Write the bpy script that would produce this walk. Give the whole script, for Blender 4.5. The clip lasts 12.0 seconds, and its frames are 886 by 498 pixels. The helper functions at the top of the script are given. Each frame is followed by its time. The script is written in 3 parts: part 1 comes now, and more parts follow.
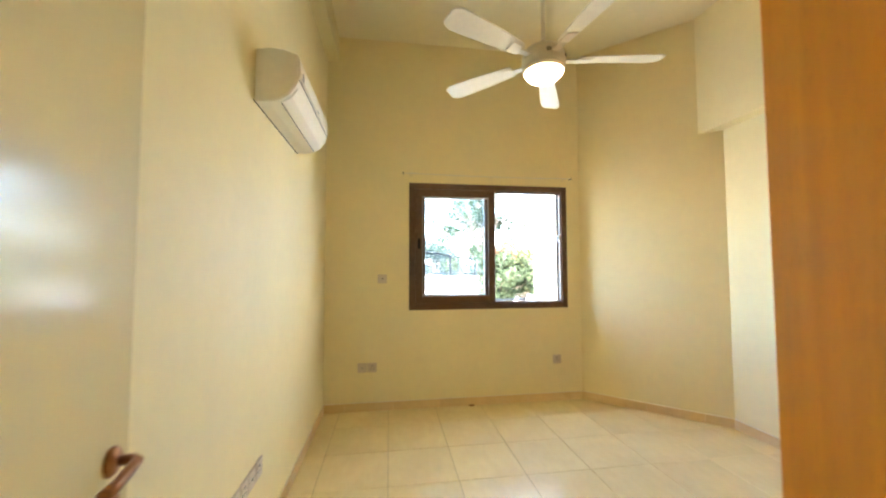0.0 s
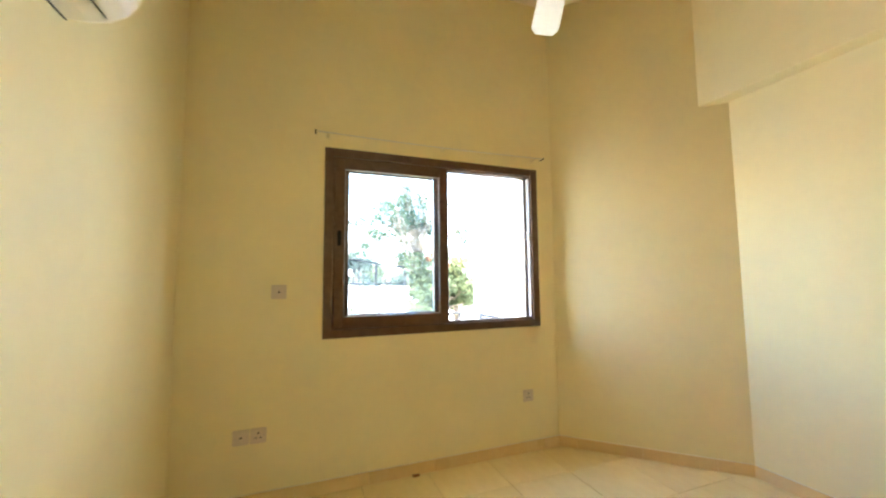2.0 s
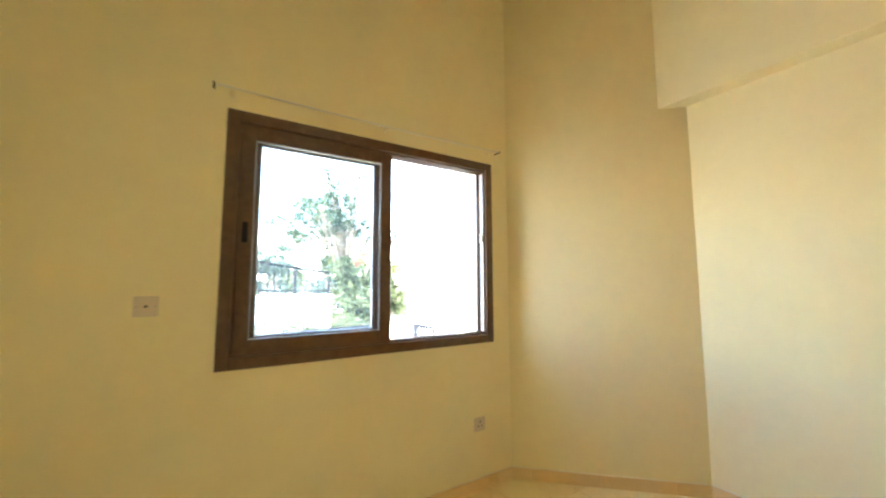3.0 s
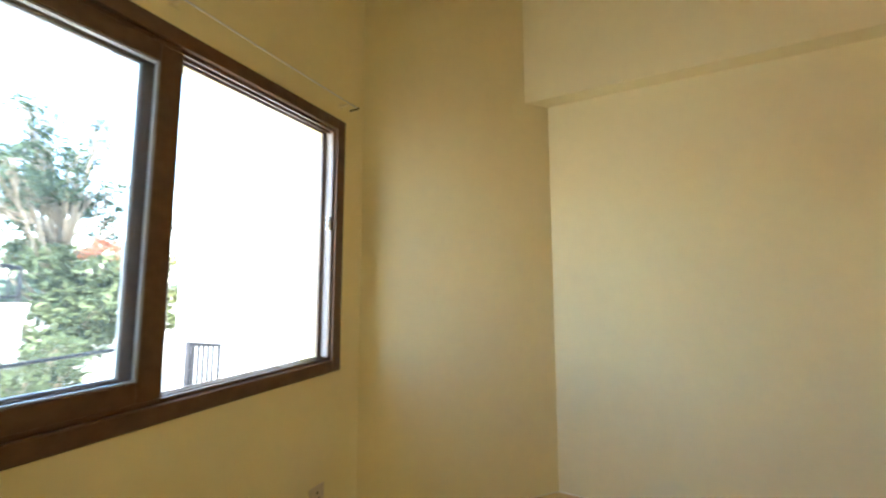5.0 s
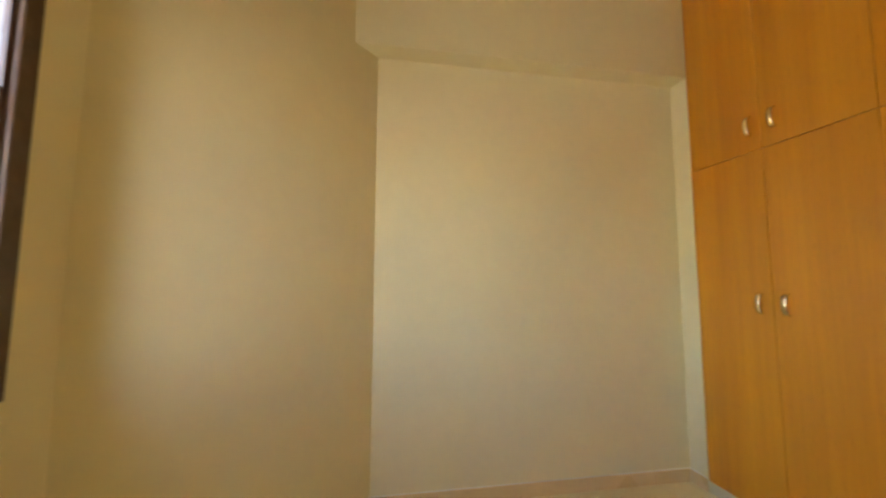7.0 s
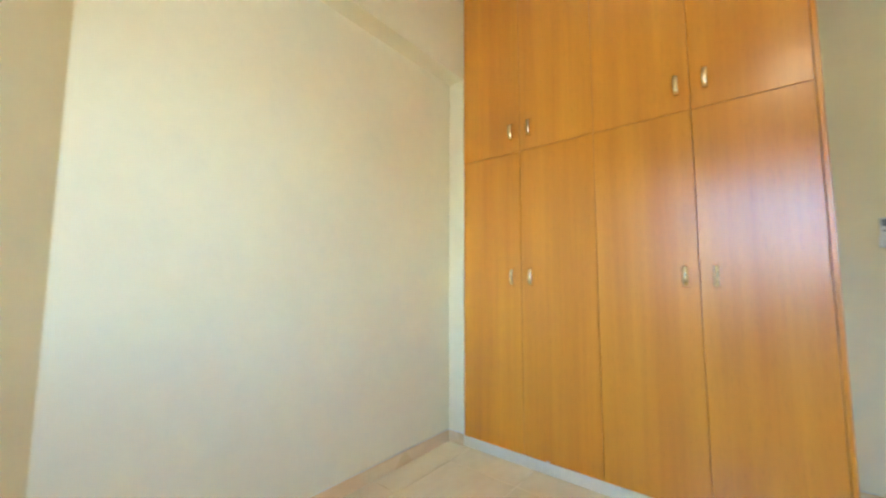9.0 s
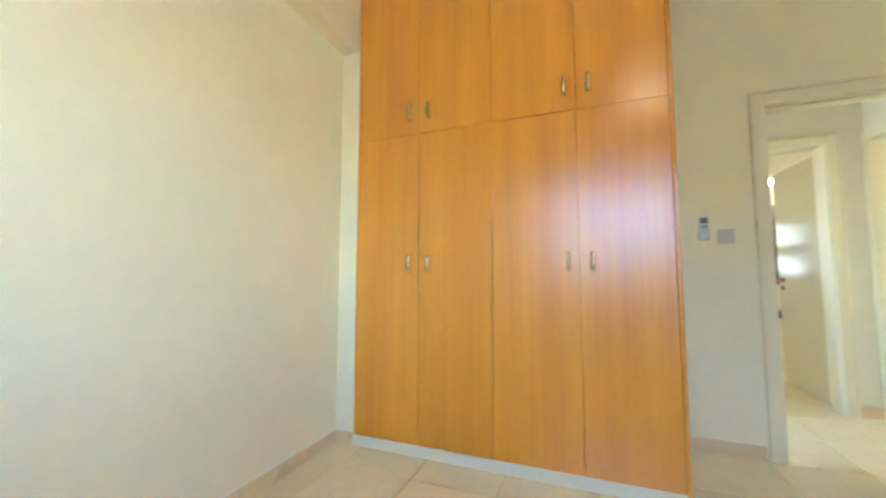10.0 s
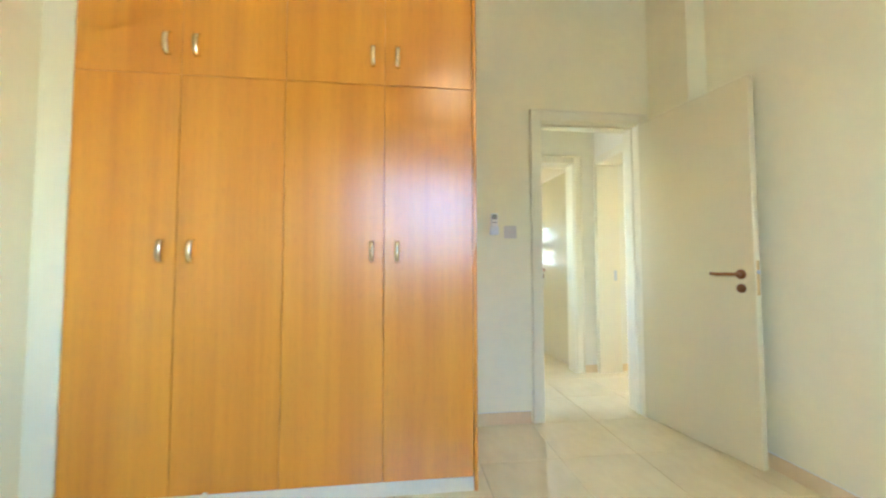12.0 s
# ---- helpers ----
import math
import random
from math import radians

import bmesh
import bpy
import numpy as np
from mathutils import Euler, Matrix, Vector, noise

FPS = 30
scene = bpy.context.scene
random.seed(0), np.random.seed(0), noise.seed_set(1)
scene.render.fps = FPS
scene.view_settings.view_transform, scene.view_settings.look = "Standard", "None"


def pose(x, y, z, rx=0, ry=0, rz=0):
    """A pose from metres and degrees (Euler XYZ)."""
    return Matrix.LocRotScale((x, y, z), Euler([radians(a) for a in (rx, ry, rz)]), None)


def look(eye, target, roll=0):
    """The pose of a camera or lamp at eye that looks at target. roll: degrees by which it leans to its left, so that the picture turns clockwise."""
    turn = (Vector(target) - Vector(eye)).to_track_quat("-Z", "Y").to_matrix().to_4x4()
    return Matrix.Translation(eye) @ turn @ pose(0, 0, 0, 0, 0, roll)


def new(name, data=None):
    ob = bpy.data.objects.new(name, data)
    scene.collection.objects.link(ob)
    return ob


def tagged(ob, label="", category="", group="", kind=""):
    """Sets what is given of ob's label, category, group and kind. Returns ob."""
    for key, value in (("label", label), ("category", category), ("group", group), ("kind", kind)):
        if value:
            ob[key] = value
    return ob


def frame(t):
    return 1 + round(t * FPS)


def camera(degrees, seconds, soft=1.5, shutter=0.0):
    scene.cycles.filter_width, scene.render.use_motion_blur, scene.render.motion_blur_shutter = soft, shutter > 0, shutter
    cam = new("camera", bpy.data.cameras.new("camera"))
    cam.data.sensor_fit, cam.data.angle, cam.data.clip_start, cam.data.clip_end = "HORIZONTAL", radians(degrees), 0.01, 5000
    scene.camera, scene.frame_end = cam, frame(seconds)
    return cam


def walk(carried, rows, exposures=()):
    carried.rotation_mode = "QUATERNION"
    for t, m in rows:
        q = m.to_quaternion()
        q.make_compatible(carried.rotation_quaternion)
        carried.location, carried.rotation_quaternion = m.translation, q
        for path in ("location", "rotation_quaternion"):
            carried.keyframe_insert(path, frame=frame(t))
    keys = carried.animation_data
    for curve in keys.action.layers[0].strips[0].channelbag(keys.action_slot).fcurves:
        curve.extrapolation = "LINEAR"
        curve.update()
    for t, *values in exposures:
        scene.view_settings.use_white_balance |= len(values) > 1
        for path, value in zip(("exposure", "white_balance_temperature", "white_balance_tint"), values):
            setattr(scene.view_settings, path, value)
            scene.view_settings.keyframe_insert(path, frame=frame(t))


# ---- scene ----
# the camera and its walk
cam = camera(100.7, 12.0, soft=2.2, shutter=0.5)
PATH = [
    (0, (0.592, -0.334, 1.337), (0.883, 1.642, 1.437), -0.1),
    (0.5, (0.604, -0.051, 1.304), (0.966, 1.913, 1.41), -0.2),
    (1, (0.629, 0.225, 1.295), (1.075, 2.17, 1.42), -0.3),
    (1.5, (0.652, 0.498, 1.298), (1.21, 2.413, 1.44), -0.3),
    (2, (0.677, 0.768, 1.304), (1.378, 2.634, 1.461), -0.5),
    (2.5, (0.713, 1.019, 1.307), (1.586, 2.811, 1.481), -0.3),
    (4.5, (0.928, 1.808, 1.365), (2.555, 2.955, 1.559), -0.2),
    (5, (1.003, 1.962, 1.339), (2.784, 2.853, 1.527), -0.1),
    (5.5, (1.087, 2.103, 1.303), (2.985, 2.704, 1.493), -0.0),
    (6, (1.17, 2.219, 1.296), (3.142, 2.501, 1.466), 0.4),
    (6.5, (1.273, 2.287, 1.243), (3.265, 2.277, 1.431), 0.1),
    (7, (1.356, 2.356, 1.21), (3.32, 2.022, 1.388), 0.2),
    (9, (1.819, 2.491, 1.08), (3.084, 0.951, 1.253), 0.2),
    (9.5, (1.899, 2.467, 1.062), (2.896, 0.74, 1.213), 0.0),
    (10, (1.946, 2.422, 1.03), (2.673, 0.565, 1.178), 0.0),
    (10.5, (1.962, 2.371, 1.023), (2.425, 0.43, 1.159), 0.1),
    (11, (1.954, 2.314, 1.04), (2.166, 0.328, 1.154), 0.1),
    (11.5, (1.928, 2.254, 1.041), (1.912, 0.257, 1.144), -0.0),
    (12, (1.902, 2.173, 1.038), (1.671, 0.188, 1.132), -0.1),
]
EXPOSURES = [(0.0, 5.2, 5900, 9), (1.0, 5.0, 6000, 8), (2.5, 5.03, 6100, 8), (4.5, 4.57, 6150, 7.5), (6.0, 4.17, 6400, 8.5), (7.0, 4.2, 7000, 16), (9.0, 5.08, 5080, 9), (10.5, 5.19, 5000, 8.5), (12.0, 5.36, 4950, 8)]
walk(cam, [(t, look(eye, target, roll)) for t, eye, target, roll in PATH], EXPOSURES)

# ---- world and large lights ----
world = bpy.data.worlds.new("sky")
scene.world = world
world.use_nodes = True
wn, wl = world.node_tree.nodes, world.node_tree.links
sky = wn.new("ShaderNodeTexSky")
sky.sky_type = "NISHITA"
sky.sun_disc = False
sky.sun_elevation, sky.sun_rotation = radians(50), radians(247)
wl.new(sky.outputs[0], wn["Background"].inputs[0])
wn["Background"].inputs[1].default_value = 0.15

sun_data = bpy.data.lights.new("sun", "SUN")
sun_data.energy, sun_data.angle, sun_data.color = 2.0, radians(0.5), (1.0, 0.98, 0.94)
sun = new("sun", sun_data)
sun.matrix_world = look((-7.0, -3.0, 9.1), (0, 0, 0))

# ---- plan ----
X_E, Y_N, Y_S = 3.437, 3.23, -0.235          # east, north and south faces of the bedroom
X_N2, Y_E1 = 2.555, 2.39                     # ends of the diagonal wall
Y_W = 0.456                                  # wardrobe front
X_B, Z_B = 3.308, 2.515                      # face and underside of the east beam
Z_C = 3.57                                   # ceiling
NIB_X, NIB_Y = 0.13, 0.132                   # thicker stretch of the west wall beside the door
WX0, WX1, WZ0, WZ1 = 0.785, 2.409, 0.926, 2.164   # window opening
DX0, DX1, DZ = 0.215, 0.955, 2.055           # bedroom door opening
Y_H0, Y_H1 = -0.40, -1.28                    # hall faces
X_HW = -0.04                                 # west face of the hall
TILE, TX, TY = 0.4435, 0.150, 0.226          # tile pitch and one joint each way


# ---- materials ----
def material(name, colour, rough=0.5, metal=0.0, spec=0.5, coat=0.0, coat_rough=0.1):
    m = bpy.data.materials.new(name)
    m.use_nodes = True
    b = m.node_tree.nodes["Principled BSDF"]
    b.inputs["Base Color"].default_value = (*colour, 1)
    b.inputs["Roughness"].default_value = rough
    b.inputs["Metallic"].default_value = metal
    b.inputs["Specular IOR Level"].default_value = spec
    b.inputs["Coat Weight"].default_value = coat
    b.inputs["Coat Roughness"].default_value = coat_rough
    return m, m.node_tree.nodes, m.node_tree.links, b


def noise_node(n, l, scale, detail=3.0, stretch=(1, 1, 1), space="Object", rough=0.5):
    tc = n.new("ShaderNodeTexCoord")
    mp = n.new("ShaderNodeMapping")
    mp.inputs["Scale"].default_value = stretch
    nz = n.new("ShaderNodeTexNoise")
    nz.inputs["Scale"].default_value = scale
    nz.inputs["Detail"].default_value = detail
    nz.inputs["Roughness"].default_value = rough
    l.new(tc.outputs[space], mp.inputs["Vector"])
    l.new(mp.outputs["Vector"], nz.inputs["Vector"])
    return nz.outputs["Fac"]


def ramp(n, l, fac, stops):
    r = n.new("ShaderNodeValToRGB")
    els = r.color_ramp.elements
    while len(els) < len(stops):
        els.new(0.5)
    for e, (p, c) in zip(els, stops):
        e.position, e.color = p, (*c, 1)
    l.new(fac, r.inputs["Fac"])
    return r.outputs["Color"]


def mix(n, l, a, b, fac=0.5, mode="MULTIPLY"):
    m = n.new("ShaderNodeMix")
    m.data_type, m.blend_type = "RGBA", mode
    m.inputs[0].default_value = fac
    l.new(a, m.inputs[6])
    l.new(b, m.inputs[7])
    return m.outputs[2]


def bump(n, l, b, fac, strength=0.1, distance=0.002):
    bp = n.new("ShaderNodeBump")
    bp.inputs["Strength"].default_value = strength
    bp.inputs["Distance"].default_value = distance
    l.new(fac, bp.inputs["Height"])
    l.new(bp.outputs["Normal"], b.inputs["Normal"])


def scaled(c, k):
    return tuple(min(1.0, v * k) for v in c)


def painted(name, colour, rough=0.6, spread=0.04, grain=220, relief=0.05):
    m, n, l, b = material(name, colour, rough, spec=0.35)
    big = noise_node(n, l, 1.3, 4)
    fine = noise_node(n, l, 14, 5)
    c1 = ramp(n, l, big, [(0.3, scaled(colour, 1 - spread)), (0.7, scaled(colour, 1 + spread))])
    c2 = ramp(n, l, fine, [(0.3, (1 - spread * 0.6,) * 3), (0.7, (1, 1, 1))])
    l.new(mix(n, l, c1, c2, 1.0), b.inputs["Base Color"])
    bump(n, l, b, noise_node(n, l, grain, 4), relief, 0.0015)
    return m


def wood(name, dark, light, rough=0.33, coat=0.25):
    m, n, l, b = material(name, light, rough, spec=0.5, coat=coat, coat_rough=0.29)
    b.inputs["Coat IOR"].default_value = 1.76
    oi = n.new("ShaderNodeObjectInfo")
    tc = n.new("ShaderNodeTexCoord")
    off = n.new("ShaderNodeVectorMath")
    off.operation = "MULTIPLY_ADD"
    l.new(oi.outputs["Random"], off.inputs[0])
    off.inputs[1].default_value = (7.0, 3.0, 11.0)
    l.new(tc.outputs["Object"], off.inputs[2])

    def grain(scale, stretch, detail):
        mp = n.new("ShaderNodeMapping")
        mp.inputs["Scale"].default_value = stretch
        nz = n.new("ShaderNodeTexNoise")
        nz.inputs["Scale"].default_value = scale
        nz.inputs["Detail"].default_value = detail
        l.new(off.outputs[0], mp.inputs["Vector"])
        l.new(mp.outputs["Vector"], nz.inputs["Vector"])
        return nz.outputs["Fac"]
    broad = grain(9, (1, 1, 0.06), 3)
    streak = grain(34, (1, 1, 0.025), 5)
    fleck = grain(160, (1, 1, 0.12), 2)
    c = ramp(n, l, broad, [(0.3, dark), (0.7, light)])
    c = mix(n, l, c, ramp(n, l, streak, [(0.35, (0.84, 0.79, 0.72)), (0.62, (1, 1, 1))]), 0.38)
    c = mix(n, l, c, ramp(n, l, fleck, [(0.30, (0.80, 0.74, 0.68)), (0.45, (1, 1, 1))]), 0.3)
    l.new(c, b.inputs["Base Color"])
    bump(n, l, b, streak, 0.04, 0.001)
    return m


def tile_material(name, colour, rough=0.2):
    m, n, l, b = material(name, colour, rough, spec=0.5)
    oi = n.new("ShaderNodeObjectInfo")
    ge = n.new("ShaderNodeNewGeometry")

    def cloud(scale, detail, stretch=(1, 1, 1)):
        mp = n.new("ShaderNodeMapping")
        mp.inputs["Scale"].default_value = stretch
        nz = n.new("ShaderNodeTexNoise")
        nz.noise_dimensions = "4D"
        nz.inputs["Scale"].default_value = scale
        nz.inputs["Detail"].default_value = detail
        ml = n.new("ShaderNodeMath")
        ml.operation = "MULTIPLY"
        ml.inputs[1].default_value = 40.0
        l.new(oi.outputs["Random"], ml.inputs[0])
        l.new(ml.outputs[0], nz.inputs["W"])
        l.new(ge.outputs["Position"], mp.inputs["Vector"])
        l.new(mp.outputs["Vector"], nz.inputs["Vector"])
        return nz.outputs["Fac"]
    c = ramp(n, l, cloud(2.6, 5), [(0.3, scaled(colour, 0.93)), (0.72, scaled(colour, 1.04))])
    c = mix(n, l, c, ramp(n, l, cloud(22, 5, (1, 0.45, 1)), [(0.35, (0.95, 0.93, 0.90)), (0.65, (1, 1, 1))]), 0.7)
    c = mix(n, l, c, ramp(n, l, oi.outputs["Random"], [(0.0, (0.96, 0.95, 0.94)), (1.0, (1, 1, 1))]), 1.0)
    l.new(c, b.inputs["Base Color"])
    rr = ramp(n, l, cloud(4, 3), [(0.3, (rough * 0.9,) * 3), (0.7, (rough * 1.3,) * 3)])
    l.new(rr, b.inputs["Roughness"])
    bump(n, l, b, cloud(5, 1), 0.015, 0.002)
    return m


def plain(name, colour, rough=0.4, metal=0.0, spread=0.06, scale=40):
    m, n, l, b = material(name, colour, rough, metal)
    c = ramp(n, l, noise_node(n, l, scale, 4), [(0.3, scaled(colour, 1 - spread)), (0.7, scaled(colour, 1 + spread))])
    l.new(c, b.inputs["Base Color"])
    return m


def foliage(name, dark, light):
    m, n, l, b = material(name, light, 0.8, spec=0.08)
    ge = n.new("ShaderNodeNewGeometry")
    c = ramp(n, l, ge.outputs["Random Per Island"], [(0.0, dark), (0.6, light), (1.0, scaled(light, 1.25))])
    l.new(c, b.inputs["Base Color"])
    return m


def emitter(name, colour, strength):
    m, n, l, b = material(name, (0.8, 0.8, 0.8), 0.4)
    b.inputs["Emission Color"].default_value = (*colour, 1)
    b.inputs["Emission Strength"].default_value = strength
    return m


WALL_C = (0.92, 0.805, 0.475)
M_WALL = painted("cream_wall_paint", WALL_C)
M_CEIL = painted("ceiling_paint", (0.93, 0.85, 0.61))
M_HALL = painted("hall_wall_paint", (0.88, 0.79, 0.56))
M_WOOD = wood("alder_laminate", (0.74, 0.266, 0.012), (0.84, 0.342, 0.016), 0.6, 1.0)
M_WOOD.node_tree.nodes["Principled BSDF"].inputs["Specular IOR Level"].default_value = 0.05
M_TILE = tile_material("cream_floor_tile", (0.93, 0.76, 0.41), 0.2)
M_SKIRT = tile_material("beige_skirting_tile", (0.86, 0.635, 0.31), 0.3)
M_CAULK = plain("pale_caulk", (0.86, 0.80, 0.64), 0.6, spread=0.03)
M_GROUT = plain("grout", (0.50, 0.38, 0.23), 0.9)
M_PLINTH = plain("white_plinth_laminate", (0.82, 0.72, 0.47), 0.4, spread=0.03)
M_DOOR = painted("cream_door_lacquer", (0.79, 0.665, 0.36), 0.6, 0.02, 60, 0.01)
M_DOOR.node_tree.nodes["Principled BSDF"].inputs["Coat Weight"].default_value = 1.0
M_DOOR.node_tree.nodes["Principled BSDF"].inputs["Coat Roughness"].default_value = 0.17
M_DOOR.node_tree.nodes["Principled BSDF"].inputs["Coat IOR"].default_value = 1.75
M_TRIM = painted("cream_trim_paint", (0.86, 0.75, 0.47), 0.35, 0.02, 120, 0.05)
M_FRAME = plain("brown_aluminium", (0.12, 0.064, 0.034), 0.38, spread=0.2, scale=25)
M_GREY = plain("grey_gasket", (0.35, 0.34, 0.33), 0.45)
M_TRACK = plain("bare_aluminium", (0.27, 0.24, 0.23), 0.5, 0.0)
M_WHITE = plain("white_plastic", (0.78, 0.76, 0.72), 0.35, spread=0.02)
M_AC = plain("ivory_plastic", (0.88, 0.82, 0.66), 0.45, spread=0.02)
M_PLATE = plain("white_switch_plastic", (0.70, 0.59, 0.46), 0.35, spread=0.02)
M_DARK = plain("dark_slot", (0.02, 0.018, 0.016), 0.6)
M_GREYTXT = plain("grey_print", (0.22, 0.22, 0.22), 0.5)
M_CHROME = plain("brushed_nickel", (0.90, 0.72, 0.44), 0.27, 1.0)
M_BRONZE = plain("bronze_handle", (0.30, 0.125, 0.045), 0.35, 0.7, 0.15)
M_STEEL = plain("steel", (0.6, 0.6, 0.58), 0.3, 1.0)
M_BLADE = plain("white_fan_blade", (0.74, 0.69, 0.58), 0.4, spread=0.03)
M_LAMP = emitter("fan_lamp_glass", (1.0, 0.78, 0.44), 0.9)
M_LAMP2 = emitter("bathroom_lamp_glass", (1.0, 0.88, 0.66), 5.0)
M_RENDERED = painted("white_render", (0.80, 0.80, 0.78), 0.85, 0.05, 60, 0.4)
M_IRON = plain("dark_iron", (0.016, 0.016, 0.018), 0.6, 0.0, 0.2)
M_IRON.node_tree.nodes["Principled BSDF"].inputs["Specular IOR Level"].default_value = 0.15
M_GROUND = painted("dry_ground", (0.52, 0.48, 0.40), 0.95, 0.15, 20, 0.6)
M_BARK = painted("bark", (0.22, 0.17, 0.12), 0.9, 0.2, 40, 0.8)
M_LEAF = foliage("tree_leaf", (0.022, 0.034, 0.020), (0.044, 0.060, 0.034))
M_LEAF_S = foliage("shrub_leaf", (0.034, 0.046, 0.022), (0.072, 0.085, 0.040))
M_LEAF_Y = foliage("sunny_leaf", (0.075, 0.085, 0.034), (0.13, 0.135, 0.056))
M_BLOSSOM = foliage("coral_blossom", (0.16, 0.055, 0.030), (0.24, 0.085, 0.045))
M_LEAF_FAR = foliage("far_leaf", (0.042, 0.056, 0.042), (0.068, 0.086, 0.060))
M_STONE = plain("pale_paving", (0.50, 0.47, 0.42), 0.85, spread=0.12, scale=6)

M_FROST, fn, fl, fb = material("frosted_glass", (0.8, 0.8, 0.8), 0.4)
frost = fn.new("ShaderNodeBsdfTranslucent")
frost.inputs["Color"].default_value = (0.66, 0.66, 0.61, 1)
frost_mix = fn.new("ShaderNodeMixShader")
frost_mix.inputs["Fac"].default_value = 0.92
fl.new(fb.outputs[0], frost_mix.inputs[1])
fl.new(frost.outputs[0], frost_mix.inputs[2])
fl.new(frost_mix.outputs[0], [k for k in fn if k.type == "OUTPUT_MATERIAL"][0].inputs["Surface"])

glass_m, gn, gl, gb = material("window_glass", (0.90, 0.925, 0.925), 0.0)
gb.inputs["Transmission Weight"].default_value = 1.0
gb.inputs["IOR"].default_value = 1.08
# pale translucent haze mixed into the glass, standing for glare and bloom
haze = gn.new("ShaderNodeBsdfTranslucent")
haze.inputs["Color"].default_value = (0.78, 0.88, 0.85, 1)
veil = gn.new("ShaderNodeMixShader")
haze_map = gn.new("ShaderNodeMapRange")
haze_map.inputs["To Min"].default_value = 0.003
haze_map.inputs["To Max"].default_value = 0.008
gl.new(noise_node(gn, gl, 3.0, 5), haze_map.inputs["Value"])
gl.new(haze_map.outputs["Result"], veil.inputs["Fac"])
gl.new(gb.outputs[0], veil.inputs[1])
gl.new(haze.outputs[0], veil.inputs[2])
gl.new(veil.outputs[0], gn["Material Output"].inputs["Surface"])
M_GLASS = glass_m


# ---- mesh helpers ----
def add_box(bm, lo, hi, m=None, bevel=0.0, seg=1):
    lo, hi = Vector(lo), Vector(hi)
    made = bmesh.ops.create_cube(bm, size=1.0)["verts"]
    mat = Matrix.LocRotScale((lo + hi) / 2, None, hi - lo)
    if m is not None:
        mat = m @ mat
    bmesh.ops.transform(bm, matrix=mat, verts=made)
    if bevel:
        edges = list({e for v in made for e in v.link_edges})
        bmesh.ops.bevel(bm, geom=edges, offset=bevel, segments=seg, affect="EDGES", clamp_overlap=True)
    return bm


def boxes(*pairs, bevel=0.0, m=None, seg=1):
    bm = bmesh.new()
    for lo, hi in pairs:
        add_box(bm, lo, hi, m, bevel, seg)
    return bm


def prism(pts, z0, z1):
    """A solid over a plan polygon."""
    bm = bmesh.new()
    low = [bm.verts.new((x, y, z0)) for x, y in pts]
    top = [bm.verts.new((x, y, z1)) for x, y in pts]
    bm.faces.new(low[::-1])
    bm.faces.new(top)
    for i in range(len(pts)):
        j = (i + 1) % len(pts)
        bm.faces.new((low[i], low[j], top[j], top[i]))
    bmesh.ops.recalc_face_normals(bm, faces=bm.faces)
    return bm


def lathe(profile, seg=32, m=None):
    """Turns (radius, height) pairs about z."""
    bm = bmesh.new()
    rings = []
    for r, z in profile:
        rings.append([bm.verts.new((r * math.cos(2 * math.pi * i / seg), r * math.sin(2 * math.pi * i / seg), z)) for i in range(seg)])
    for a, b in zip(rings, rings[1:]):
        for i in range(seg):
            j = (i + 1) % seg
            bm.faces.new((a[i], a[j], b[j], b[i]))
    bm.faces.new(rings[0][::-1])
    bm.faces.new(rings[-1])
    bmesh.ops.recalc_face_normals(bm, faces=bm.faces)
    for f in bm.faces:
        f.smooth = True
    if m is not None:
        bmesh.ops.transform(bm, matrix=m, verts=bm.verts)
    return bm


def tube(points, radius, seg=10, taper=None, bm=None):
    """A round bar along points."""
    bm = bm or bmesh.new()
    pts = [Vector(p) for p in points]
    rings = []
    for k, p in enumerate(pts):
        d = (pts[min(k + 1, len(pts) - 1)] - pts[max(k - 1, 0)]).normalized()
        side = d.cross(Vector((0, 0, 1)) if abs(d.z) < 0.9 else Vector((1, 0, 0))).normalized()
        up = side.cross(d)
        r = radius if taper is None else radius + (taper - radius) * k / (len(pts) - 1)
        rings.append([bm.verts.new(p + r * (math.cos(2 * math.pi * i / seg) * side + math.sin(2 * math.pi * i / seg) * up)) for i in range(seg)])
    for a, b in zip(rings, rings[1:]):
        for i in range(seg):
            j = (i + 1) % seg
            bm.faces.new((a[i], b[i], b[j], a[j])).smooth = True
    bm.faces.new(rings[0])
    bm.faces.new(rings[-1][::-1])
    return bm


def mesh_of(name, bm, mat):
    me = bpy.data.meshes.new(name)
    bmesh.ops.recalc_face_normals(bm, faces=bm.faces)
    bm.to_mesh(me)
    bm.free()
    me.materials.append(mat)
    return me


def part(name, bm, mat, parent=None, label=""):
    ob = new(name, mesh_of(name, bm, mat))
    if parent is not None:
        ob.parent = parent
    return tagged(ob, label)


def structure(name, bm, mat, label="", category="wall"):
    return tagged(part(name, bm, mat), label, category, kind="structure")


def thing(name, label, category, at=(0, 0, 0), group="", kind=""):
    ob = new(name)
    ob.empty_display_size = 0.1
    ob.location = at
    return tagged(ob, label, category, group, kind)


